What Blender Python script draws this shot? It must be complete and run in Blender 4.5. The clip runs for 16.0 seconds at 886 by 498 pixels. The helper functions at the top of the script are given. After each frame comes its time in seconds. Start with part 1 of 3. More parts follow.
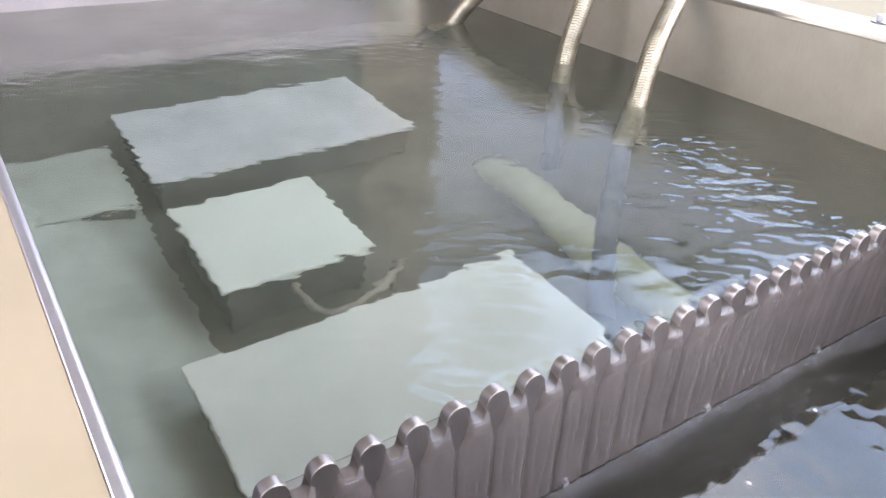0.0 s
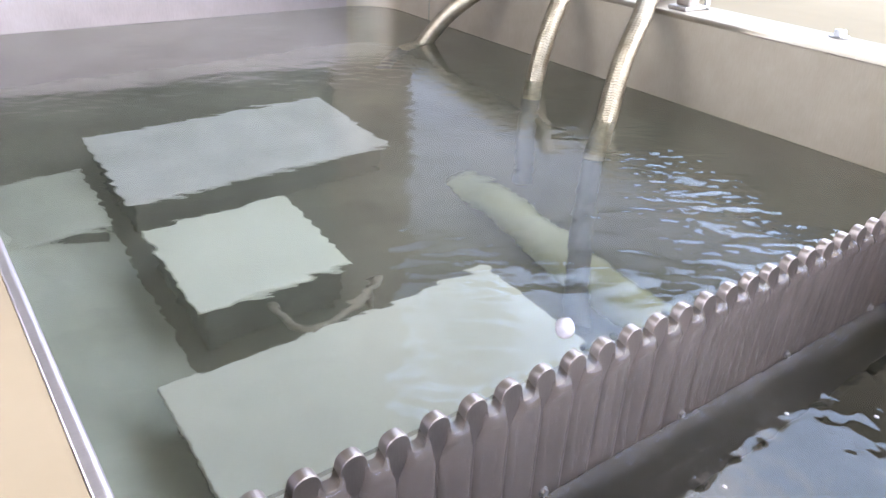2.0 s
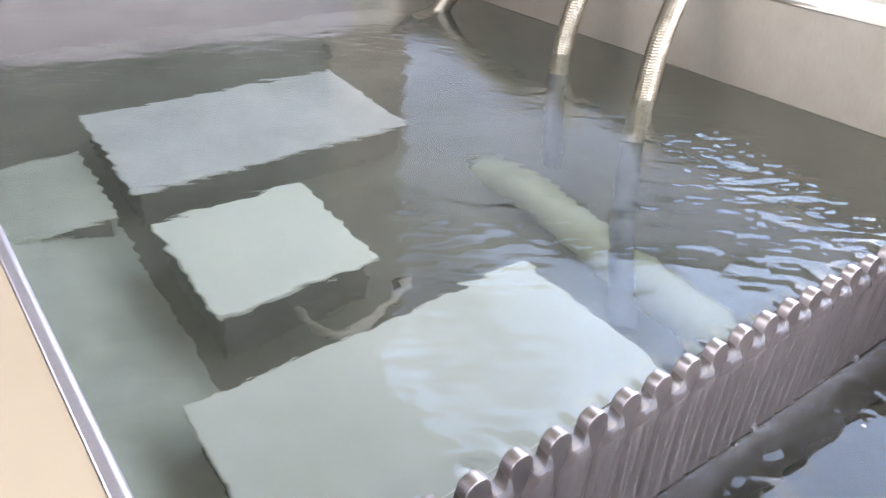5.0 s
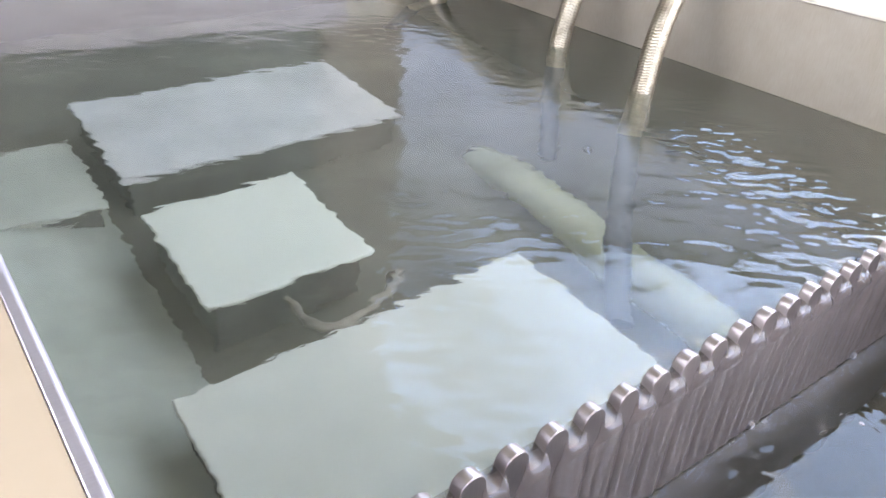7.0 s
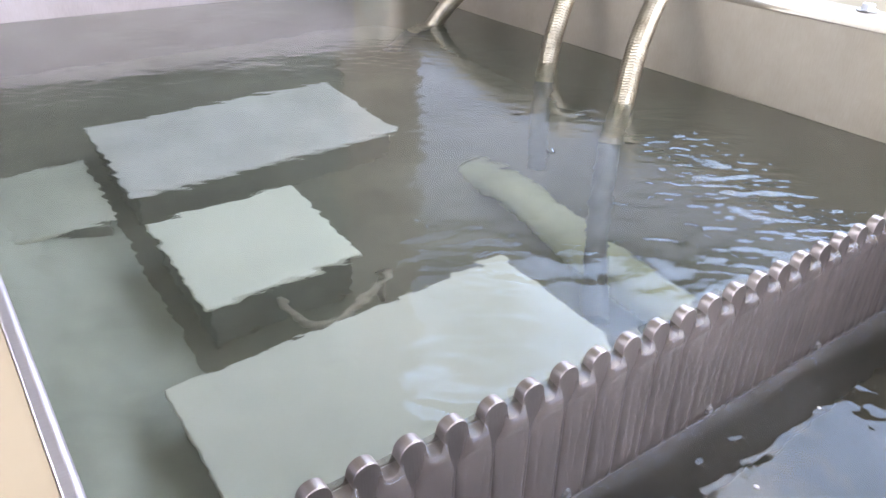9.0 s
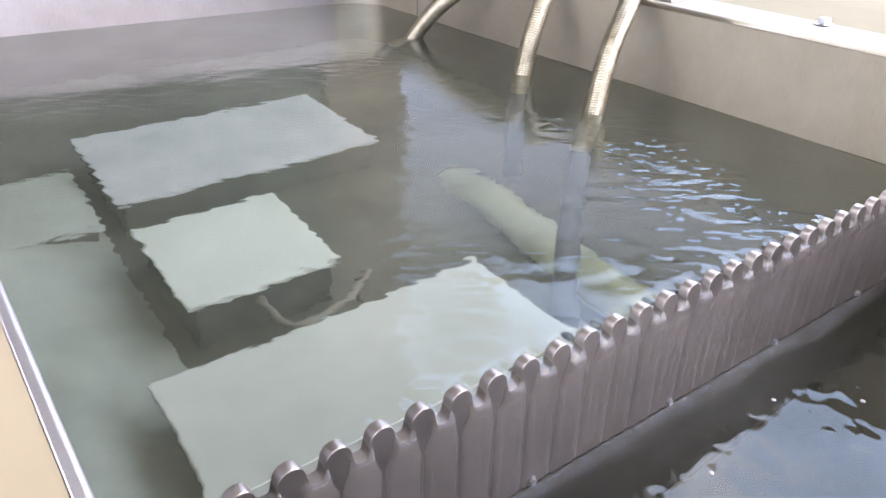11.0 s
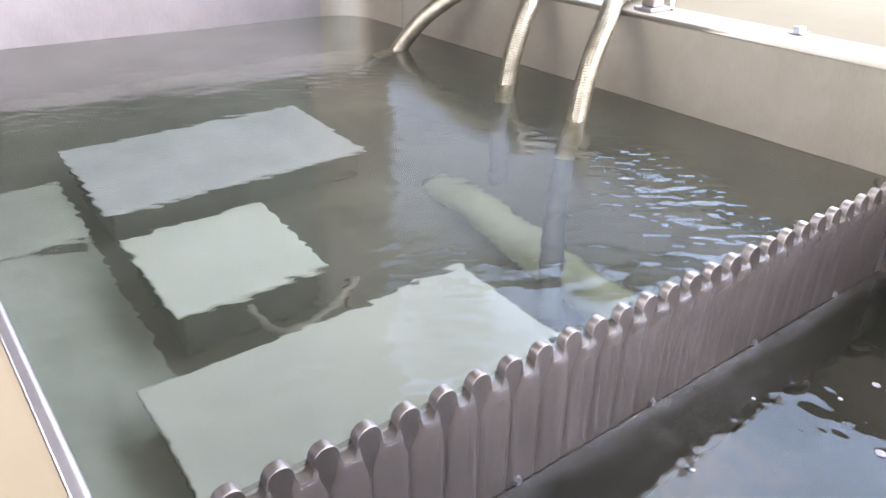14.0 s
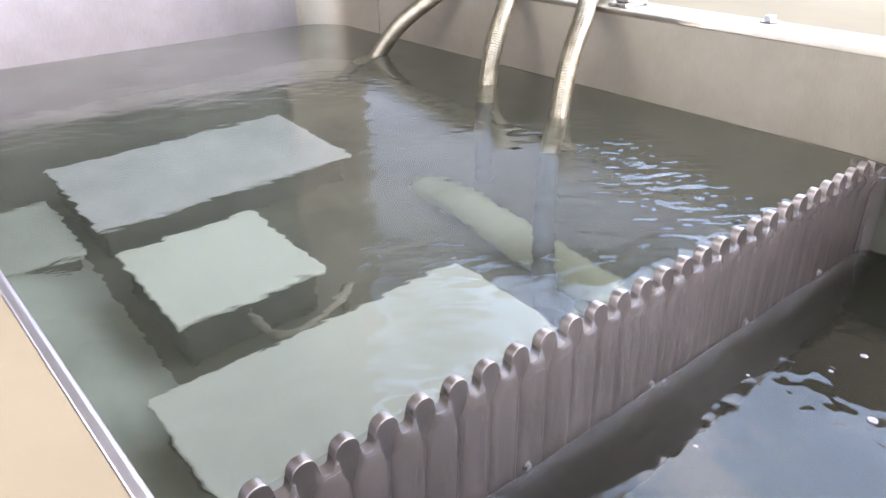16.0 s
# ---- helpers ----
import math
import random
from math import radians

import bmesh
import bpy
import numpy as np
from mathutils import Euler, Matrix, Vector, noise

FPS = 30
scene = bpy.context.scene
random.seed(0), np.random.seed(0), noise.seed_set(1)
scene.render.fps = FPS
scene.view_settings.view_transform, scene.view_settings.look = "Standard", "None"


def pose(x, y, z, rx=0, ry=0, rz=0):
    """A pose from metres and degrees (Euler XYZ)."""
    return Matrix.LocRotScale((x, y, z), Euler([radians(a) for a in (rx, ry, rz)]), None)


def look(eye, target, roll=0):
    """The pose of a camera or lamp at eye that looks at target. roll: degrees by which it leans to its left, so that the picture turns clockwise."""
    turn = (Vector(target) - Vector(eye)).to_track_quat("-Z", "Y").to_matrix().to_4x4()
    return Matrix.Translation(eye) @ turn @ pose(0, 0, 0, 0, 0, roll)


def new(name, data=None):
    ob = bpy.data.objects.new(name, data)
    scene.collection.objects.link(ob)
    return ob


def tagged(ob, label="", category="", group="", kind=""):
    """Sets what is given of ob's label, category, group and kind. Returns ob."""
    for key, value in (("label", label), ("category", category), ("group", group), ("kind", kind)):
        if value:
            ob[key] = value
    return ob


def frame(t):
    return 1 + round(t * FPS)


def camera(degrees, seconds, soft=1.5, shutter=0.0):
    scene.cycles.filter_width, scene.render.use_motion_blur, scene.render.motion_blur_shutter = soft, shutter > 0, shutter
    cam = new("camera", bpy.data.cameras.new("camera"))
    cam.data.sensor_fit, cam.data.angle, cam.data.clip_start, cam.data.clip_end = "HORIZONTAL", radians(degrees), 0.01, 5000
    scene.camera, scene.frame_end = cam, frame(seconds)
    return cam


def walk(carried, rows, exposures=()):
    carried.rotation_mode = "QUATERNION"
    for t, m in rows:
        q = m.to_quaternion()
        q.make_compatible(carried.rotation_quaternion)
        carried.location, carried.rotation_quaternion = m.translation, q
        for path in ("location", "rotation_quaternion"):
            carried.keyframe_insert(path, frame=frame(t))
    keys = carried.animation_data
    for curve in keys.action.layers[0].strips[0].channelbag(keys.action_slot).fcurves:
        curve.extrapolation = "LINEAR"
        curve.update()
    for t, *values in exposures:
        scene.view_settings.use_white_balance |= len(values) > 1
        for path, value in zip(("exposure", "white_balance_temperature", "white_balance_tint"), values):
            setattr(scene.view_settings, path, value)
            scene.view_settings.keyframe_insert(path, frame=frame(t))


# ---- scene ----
cam = camera(61.0, 16.0)
PATH = [
    (0, (0.044, 0.037, 0.416), (1.046, 1.457, -0.575), 3.1),
    (0.5, (0.047, 0.029, 0.413), (1.048, 1.462, -0.558), 3.2),
    (1, (0.044, 0.028, 0.416), (1.069, 1.456, -0.536), 3.2),
    (1.5, (0.041, 0.025, 0.419), (1.085, 1.444, -0.527), 3.1),
    (2, (0.037, 0.028, 0.416), (1.105, 1.432, -0.527), 2.9),
    (2.5, (0.033, 0.032, 0.412), (1.11, 1.431, -0.529), 3.0),
    (3, (0.032, 0.033, 0.413), (1.105, 1.434, -0.529), 3.1),
    (3.5, (0.022, 0.039, 0.419), (1.111, 1.421, -0.532), 3.4),
    (4, (0.007, 0.094, 0.43), (1.088, 1.471, -0.538), 3.4),
    (4.5, (0.028, 0.133, 0.412), (1.106, 1.485, -0.593), 3.5),
    (7, (0.039, 0.15, 0.394), (1.126, 1.476, -0.635), 4.5),
    (7.5, (0.033, 0.125, 0.41), (1.11, 1.464, -0.612), 3.2),
    (8, (0.037, 0.103, 0.405), (1.121, 1.458, -0.59), 2.8),
    (8.5, (0.05, 0.079, 0.401), (1.107, 1.466, -0.578), 2.1),
    (9, (0.056, 0.06, 0.403), (1.092, 1.464, -0.576), 1.8),
    (11.5, (0.043, 0.009, 0.416), (1.13, 1.405, -0.517), 1.8),
    (12, (0.042, 0.005, 0.414), (1.141, 1.401, -0.505), 1.7),
    (12.5, (0.038, 0.005, 0.414), (1.125, 1.406, -0.512), 1.5),
    (13, (0.042, 0.002, 0.411), (1.13, 1.398, -0.521), 1.7),
    (13.5, (0.043, -0.003, 0.413), (1.13, 1.399, -0.511), 1.4),
    (14, (0.038, -0.001, 0.417), (1.139, 1.39, -0.506), 1.7),
    (14.5, (0.036, -0.002, 0.414), (1.148, 1.384, -0.505), 1.4),
    (15, (0.027, -0.007, 0.417), (1.146, 1.377, -0.499), 0.9),
    (15.5, (0.019, 0.001, 0.418), (1.157, 1.365, -0.495), 0.7),
    (16, (0.007, -0.005, 0.418), (1.153, 1.357, -0.494), -0.4),
]
walk(cam, [(t, look(eye, target, roll)) for t, eye, target, roll in PATH],
     [(0, 0.44, 8840, 21), (3.5, 0.44, 8820, 21), (4.5, 0.45, 8660, 21), (7, 0.47, 8600, 21), (9, 0.43, 8700, 21), (12.5, 0.44, 8930, 21), (16, 0.43, 8980, 21)])

# ---- world, sun and exposure ----
SUN_EL, SUN_AZ = 50.0, 340.0          # degrees; azimuth clockwise from +y
world = bpy.data.worlds.new("sky")
scene.world = world
world.use_nodes = True
wn = world.node_tree.nodes
sky = wn.new("ShaderNodeTexSky")
sky.sky_type = "NISHITA"
sky.sun_disc = False
sky.sun_elevation = radians(SUN_EL)
sky.sun_rotation = radians(SUN_AZ)
sky.air_density, sky.dust_density, sky.ozone_density = 1.0, 5.0, 1.0
wn["Background"].inputs["Strength"].default_value = 0.15
wl = world.node_tree.links
way = wn.new("ShaderNodeTexCoord")
cloud = wn.new("ShaderNodeTexNoise")
cloud.inputs["Scale"].default_value, cloud.inputs["Detail"].default_value = 2.6, 7.0
wl.new(way.outputs["Generated"], cloud.inputs["Vector"])
cover = wn.new("ShaderNodeMapRange")
cover.inputs["From Min"].default_value, cover.inputs["From Max"].default_value = 0.28, 0.56
wl.new(cloud.outputs["Fac"], cover.inputs["Value"])
over = wn.new("ShaderNodeMixRGB")
banks = wn.new("ShaderNodeMixRGB")
banks.inputs["Color1"].default_value, banks.inputs["Color2"].default_value = (34, 55, 94, 1), (56, 66, 82, 1)
thick = wn.new("ShaderNodeMapRange")
thick.inputs["From Min"].default_value, thick.inputs["From Max"].default_value = 0.47, 0.60
wl.new(cloud.outputs["Fac"], thick.inputs["Value"])
wl.new(thick.outputs["Result"], banks.inputs["Fac"])
wl.new(banks.outputs["Color"], over.inputs["Color2"])
wl.new(cover.outputs["Result"], over.inputs["Fac"])
wl.new(sky.outputs["Color"], over.inputs["Color1"])
wl.new(over.outputs["Color"], wn["Background"].inputs["Color"])

sun_data = bpy.data.lights.new("sun", "SUN")
sun_data.energy, sun_data.angle, sun_data.color = 3.6, radians(1.0), (1.0, 0.95, 0.88)
sun = new("sun", sun_data)
sun.matrix_world = look((0, 0, 0), (-math.sin(radians(SUN_AZ)) * math.cos(radians(SUN_EL)),
                                     -math.cos(radians(SUN_AZ)) * math.cos(radians(SUN_EL)), -math.sin(radians(SUN_EL))))


# ---- materials ----
def shader(name):
    m = bpy.data.materials.new(name)
    m.use_nodes = True
    return m, m.node_tree.nodes, m.node_tree.links, m.node_tree.nodes["Principled BSDF"]


def ramp(nodes, links, source, stops):
    r = nodes.new("ShaderNodeValToRGB")
    el = r.color_ramp.elements
    el[0].position, el[0].color = stops[0][0], (*stops[0][1], 1)
    el[1].position, el[1].color = stops[-1][0], (*stops[-1][1], 1)
    for p, c in stops[1:-1]:
        el.new(p).color = (*c, 1)
    links.new(source, r.inputs["Fac"])
    return r.outputs["Color"]


def noise_tex(nodes, links, scale, detail=4.0, stretch=(1, 1, 1), rough=0.55):
    tc = nodes.new("ShaderNodeTexCoord")
    mp = nodes.new("ShaderNodeMapping")
    mp.inputs["Scale"].default_value = stretch
    links.new(tc.outputs["Object"], mp.inputs["Vector"])
    n = nodes.new("ShaderNodeTexNoise")
    n.inputs["Scale"].default_value, n.inputs["Detail"].default_value, n.inputs["Roughness"].default_value = scale, detail, rough
    links.new(mp.outputs["Vector"], n.inputs["Vector"])
    return n.outputs["Fac"]


def bump(nodes, links, height, bsdf, strength, distance):
    b = nodes.new("ShaderNodeBump")
    b.inputs["Strength"].default_value, b.inputs["Distance"].default_value = strength, distance
    links.new(height, b.inputs["Height"])
    links.new(b.outputs["Normal"], bsdf.inputs["Normal"])


def steel(name, dark, light, stretch, rough=(0.32, 0.5), metal=0.8, blotch=3.0):
    """Stainless sheet: grain along one way, cloudy stains, uneven gloss."""
    m, nodes, links, b = shader(name)
    cloud = noise_tex(nodes, links, blotch, 6.0, (1, 1, 1), 0.6)
    grain = noise_tex(nodes, links, 60.0, 3.0, stretch)
    mix = nodes.new("ShaderNodeMath")
    mix.operation = "MULTIPLY_ADD"
    mix.inputs[1].default_value = 0.25
    links.new(grain, mix.inputs[0])
    links.new(cloud, mix.inputs[2])
    links.new(ramp(nodes, links, mix.outputs[0], [(0.42, dark), (0.82, light)]), b.inputs["Base Color"])
    b.inputs["Metallic"].default_value = metal
    mr = nodes.new("ShaderNodeMapRange")
    mr.inputs["To Min"].default_value, mr.inputs["To Max"].default_value = rough
    links.new(cloud, mr.inputs["Value"])
    links.new(mr.outputs["Result"], b.inputs["Roughness"])
    bump(nodes, links, grain, b, 0.12, 0.002)
    return m


def plain(name, dark, light, rough=0.6, scale=8.0, metal=0.0, relief=0.15, stretch=(1, 1, 1)):
    m, nodes, links, b = shader(name)
    n = noise_tex(nodes, links, scale, 6.0, stretch, 0.62)
    links.new(ramp(nodes, links, n, [(0.3, dark), (0.7, light)]), b.inputs["Base Color"])
    b.inputs["Roughness"].default_value, b.inputs["Metallic"].default_value = rough, metal
    bump(nodes, links, noise_tex(nodes, links, scale * 9, 3.0, stretch), b, relief, 0.004)
    return m


def water(name, tint, milk, cloudy, relief, gloss=0.02):
    """Water with suspended silt: clear water of one tint, mixed with a milky share."""
    m, nodes, links, b = shader(name)
    n = noise_tex(nodes, links, 5.0, 4.0)
    b.inputs["Base Color"].default_value = (*tint, 1)
    b.inputs["Roughness"].default_value = gloss
    b.inputs["IOR"].default_value = 1.333
    b.inputs["Transmission Weight"].default_value = 1.0
    if relief:
        bump(nodes, links, noise_tex(nodes, links, 38.0, 3.0, (1, 1.6, 1)), b, relief, 0.004)
    silt = nodes.new("ShaderNodeBsdfPrincipled")
    silt.inputs["Roughness"].default_value, silt.inputs["IOR"].default_value = gloss, 1.333
    links.new(ramp(nodes, links, n, [(0.3, tuple(v * 0.85 for v in milk)), (0.7, milk)]), silt.inputs["Base Color"])
    if relief:
        links.new(b.inputs["Normal"].links[0].from_socket, silt.inputs["Normal"])
    mix = nodes.new("ShaderNodeMixShader")
    share = nodes.new("ShaderNodeMapRange")
    share.inputs["To Min"].default_value, share.inputs["To Max"].default_value = cloudy * 0.7, cloudy * 1.3
    links.new(noise_tex(nodes, links, 2.4, 5.0), share.inputs["Value"])
    links.new(share.outputs["Result"], mix.inputs["Fac"])
    links.new(b.outputs["BSDF"], mix.inputs[1])
    links.new(silt.outputs["BSDF"], mix.inputs[2])
    links.new(mix.outputs["Shader"], nodes["Material Output"].inputs["Surface"])
    return m


STEEL_WALL = steel("brushed_steel_wall", (0.27, 0.225, 0.175), (0.40, 0.35, 0.285), (1, 14, 1), (0.42, 0.58))
STEEL_FAR = steel("brushed_steel_far_wall", (0.22, 0.19, 0.19), (0.33, 0.29, 0.295), (10, 1, 1), (0.40, 0.55))
STEEL_RIM = steel("steel_rim", (0.38, 0.35, 0.37), (0.50, 0.47, 0.49), (1, 14, 1), (0.30, 0.42))
STEEL_WEIR = steel("steel_weir", (0.33, 0.28, 0.26), (0.48, 0.415, 0.39), (12, 1, 1), (0.34, 0.48), 1.0, 9.0)
BRAID = steel("braided_steel", (0.25, 0.21, 0.155), (0.42, 0.36, 0.275), (1, 1, 1), (0.36, 0.48), 1.0, 40.0)
BOLT = steel("zinc_bolt", (0.50, 0.50, 0.52), (0.66, 0.66, 0.68), (1, 1, 1), (0.25, 0.4), 1.0, 50.0)
FLOOR_TANK = plain("silted_tank_floor", (0.11, 0.11, 0.085), (0.24, 0.235, 0.19), 0.7, 3.0)
PALE = plain("pale_plastic", (0.78, 0.82, 0.72), (0.88, 0.92, 0.82), 0.5, 7.0)
SEDIMENT = plain("green_sediment", (0.40, 0.43, 0.37), (0.62, 0.66, 0.58), 0.8, 3.2)
# dark colour standing for light lost in the murky water
MURK_SHEET = plain("murk_darkened_wall", (0.045, 0.045, 0.032), (0.10, 0.10, 0.075), 0.7, 5.0)
DARK_HOSE = plain("depth_darkened_hose", (0.045, 0.05, 0.055), (0.09, 0.095, 0.10), 0.6, 30.0)
OLD_PIPE = plain("stained_pipe", (0.24, 0.22, 0.18), (0.40, 0.37, 0.31), 0.6, 20.0)
PALE_GREEN = plain("pale_green_plastic", (0.70, 0.73, 0.65), (0.83, 0.85, 0.77), 0.5, 6.0)
PALE_PIPE = plain("yellowed_pipe", (0.42, 0.44, 0.28), (0.58, 0.60, 0.41), 0.55, 7.0)
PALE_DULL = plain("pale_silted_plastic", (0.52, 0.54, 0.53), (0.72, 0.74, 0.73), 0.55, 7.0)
CREAM_PAINT = plain("cream_painted_sheet", (0.30, 0.225, 0.15), (0.39, 0.30, 0.21), 0.5, 2.0, 0.0, 0.03)
BENCH_PAINT = plain("pale_cream_paint", (0.185, 0.147, 0.092), (0.235, 0.193, 0.126), 0.9, 2.0, 0.0, 0.03)
# shade of the box sides as colour; the dark weld seam shares it
SHADE_AND_SEAM = plain("shaded_side_and_seam", (0.12, 0.125, 0.105), (0.21, 0.21, 0.18), 0.8, 9.0)
FOAM = plain("pale_foam", (0.34, 0.32, 0.34), (0.50, 0.47, 0.50), 0.25, 60.0)
CREAM = plain("cream_concrete", (0.30, 0.26, 0.20), (0.38, 0.33, 0.26), 0.85, 1.3)
SHADE_CANOPY = plain("shade_canopy_sheet", (0.36, 0.36, 0.33), (0.48, 0.48, 0.45), 0.7, 0.8)
GREYWALL = plain("grey_render", (0.25, 0.275, 0.32), (0.34, 0.37, 0.42), 0.85, 0.7)
DARKWALL = plain("dark_cladding", (0.035, 0.04, 0.035), (0.07, 0.075, 0.065), 0.8, 1.0)
BROWN = plain("brown_timber", (0.10, 0.072, 0.054), (0.17, 0.125, 0.09), 0.7, 4.0, 0.0, 0.2, (1, 1, 0.2))
WATER_MAIN = water("cloudy_green_water", (0.88, 0.90, 0.84), (0.105, 0.11, 0.078), 0.22, 0.07, 0.05)
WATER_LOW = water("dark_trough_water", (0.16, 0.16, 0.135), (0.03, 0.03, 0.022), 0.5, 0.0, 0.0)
WATER_FILM = water("running_water", (0.74, 0.695, 0.685), (0.19, 0.16, 0.152), 0.30, 0.02)


def gloss_film(name):
    """A skin of water lying on water: it only adds its own mirror to what lies below."""
    m, nodes, links, b = shader(name)
    clear, gloss = nodes.new("ShaderNodeBsdfTransparent"), nodes.new("ShaderNodeBsdfGlossy")
    gloss.inputs["Roughness"].default_value = 0.03
    fr, mix = nodes.new("ShaderNodeFresnel"), nodes.new("ShaderNodeMixShader")
    fr.inputs["IOR"].default_value = 1.333
    links.new(fr.outputs["Fac"], mix.inputs["Fac"])
    links.new(clear.outputs["BSDF"], mix.inputs[1])
    links.new(gloss.outputs["BSDF"], mix.inputs[2])
    links.new(mix.outputs["Shader"], nodes["Material Output"].inputs["Surface"])
    return m


RIPPLE = gloss_film("ripple_skin")


def froth_gleam_film(name, y_weir, reach):
    """A broken skin of fine bubbles and painted plate reflection, dense at the foot of the weir and torn into shreds
    away from it.
    """
    m, nodes, links, b = shader(name)
    b.inputs["Base Color"].default_value, b.inputs["Roughness"].default_value = (0.24, 0.23, 0.235, 1), 0.35
    tc, axes = nodes.new("ShaderNodeTexCoord"), nodes.new("ShaderNodeSeparateXYZ")
    links.new(tc.outputs["Object"], axes.inputs["Vector"])
    dense = nodes.new("ShaderNodeMapRange")
    dense.inputs["From Min"].default_value, dense.inputs["From Max"].default_value = y_weir - reach, y_weir
    dense.inputs["To Min"].default_value, dense.inputs["To Max"].default_value = -0.85, -0.05
    links.new(axes.outputs["Y"], dense.inputs["Value"])
    total = nodes.new("ShaderNodeMath")
    total.operation = "MULTIPLY_ADD"
    total.inputs[1].default_value = 1.3
    links.new(noise_tex(nodes, links, 34.0, 8.0, (1, 1, 1), 0.7), total.inputs[0])
    links.new(dense.outputs["Result"], total.inputs[2])
    cover = nodes.new("ShaderNodeMapRange")
    cover.inputs["From Min"].default_value, cover.inputs["From Max"].default_value = 0.12, 0.75
    cover.inputs["To Max"].default_value = 0.6
    links.new(total.outputs[0], cover.inputs["Value"])
    clear, mix = nodes.new("ShaderNodeBsdfTransparent"), nodes.new("ShaderNodeMixShader")
    links.new(cover.outputs["Result"], mix.inputs["Fac"])
    links.new(clear.outputs["BSDF"], mix.inputs[1])
    links.new(b.outputs["BSDF"], mix.inputs[2])
    links.new(mix.outputs["Shader"], nodes["Material Output"].inputs["Surface"])
    return m


FROTH_GLEAM = froth_gleam_film("froth_and_gleam", 0.397, 0.05)


# ---- mesh helpers ----
def mesh_object(name, bm, material, smooth=True, weighted=True, facing=None):
    me = bpy.data.meshes.new(name)
    bmesh.ops.recalc_face_normals(bm, faces=bm.faces)
    if facing is not None and sum(f.normal.dot(facing) for f in bm.faces) < 0:
        bmesh.ops.reverse_faces(bm, faces=bm.faces)
    bm.to_mesh(me)
    bm.free()
    me.materials.append(material)
    if smooth:
        me.shade_smooth()
    ob = new(name, me)
    if smooth and weighted:
        ob.modifiers.new("normals", "WEIGHTED_NORMAL").weight = 80
    return ob


def part(name, bm, material, parent, label="", smooth=True, weighted=True, facing=None):
    ob = mesh_object(name, bm, material, smooth, weighted, facing)
    ob.parent = parent
    return tagged(ob, label)


def add_box(bm, lo, hi, bevel=0.0, segments=2):
    made = bmesh.ops.create_cube(bm, size=1.0, matrix=Matrix.LocRotScale(
        [(a + b) / 2 for a, b in zip(lo, hi)], None, [b - a for a, b in zip(lo, hi)]))
    if bevel:
        edges = {e for v in made["verts"] for e in v.link_edges}
        bmesh.ops.bevel(bm, geom=list(edges), offset=bevel, segments=segments, affect="EDGES", profile=0.5)


def box(lo, hi, bevel=0.0, segments=2):
    bm = bmesh.new()
    add_box(bm, lo, hi, bevel, segments)
    return bm


def sweep(profile, start, end, axis_u, axis_v, cap=True):
    """A closed profile of (u, v) pairs drawn straight from start to end."""
    bm = bmesh.new()
    start, end, u, v = Vector(start), Vector(end), Vector(axis_u), Vector(axis_v)
    rings = [[bm.verts.new(p + u * a + v * b) for a, b in profile] for p in (start, end)]
    n = len(profile)
    for i in range(n):
        bm.faces.new((rings[0][i], rings[0][(i + 1) % n], rings[1][(i + 1) % n], rings[1][i]))
    if cap:
        bm.faces.new(rings[0])
        bm.faces.new(rings[1])
    return bm


def arc(cx, cy, r, a0, a1, n=8):
    return [(cx + r * math.cos(radians(a0 + (a1 - a0) * i / n)), cy + r * math.sin(radians(a0 + (a1 - a0) * i / n))) for i in range(n + 1)]


def spline(points, count):
    """Catmull-Rom through the points."""
    pts = [Vector(p) for p in points]
    pts = [2 * pts[0] - pts[1]] + pts + [2 * pts[-1] - pts[-2]]
    out = []
    spans = len(pts) - 3
    for i in range(count):
        s = i / (count - 1) * spans
        k = min(int(s), spans - 1)
        t = s - k
        a, b, c, d = pts[k:k + 4]
        out.append(0.5 * (2 * b + (c - a) * t + (2 * a - 5 * b + 4 * c - d) * t * t + (3 * b - a - 3 * c + d) * t ** 3))
    return out


def tube(points, radius, count, around=16, weave=0.0, turns=9, pitch=0.016, cap=True):
    """A tube along a spline; weave presses an over-and-under braid into its skin."""
    path = spline(points, count)
    bm = bmesh.new()
    rings, length, side = [], 0.0, None
    for i, p in enumerate(path):
        t = (path[min(i + 1, count - 1)] - path[max(i - 1, 0)]).normalized()
        if i:
            length += (p - path[i - 1]).length
        side = (side - t * side.dot(t)).normalized() if side else t.orthogonal().normalized()
        up = t.cross(side)
        ring = []
        for j in range(around):
            a = 2 * math.pi * j / around
            w = 2 * math.pi * length / pitch
            r = radius
            if weave:
                lane = a * turns / math.pi
                slant = abs(lane % 2 - 1)                      # strands slope one way, then back
                r *= 1 + weave * (abs(math.sin(w + 1.3 * slant)) - 0.6) - weave * 0.5 * (abs(lane % 1 - 0.5) > 0.4)
            ring.append(bm.verts.new(p + side * (r * math.cos(a)) + up * (r * math.sin(a))))
        rings.append(ring)
    for a, b in zip(rings, rings[1:]):
        for j in range(around):
            bm.faces.new((a[j], a[(j + 1) % around], b[(j + 1) % around], b[j]))
    if cap:
        bm.faces.new(rings[0])
        bm.faces.new(rings[-1])
    return bm


# ---- the plan, in metres: water level at z = 0 ----
X_LEFT, X_RIGHT = 0.070, 1.246          # inner faces of the long walls
Y_NEAR, Y_WEIR, Y_FAR = -0.30, 0.397, 1.988
Z_RIM, Z_FLOOR, Z_LOW, Z_GROUND = 0.162, -0.42, -0.147, -0.72
R_CORNER = 0.11
FLANGE = 0.122                           # width of the rolled rim
SKIN = 0.03                              # thickness of the double-skinned walls

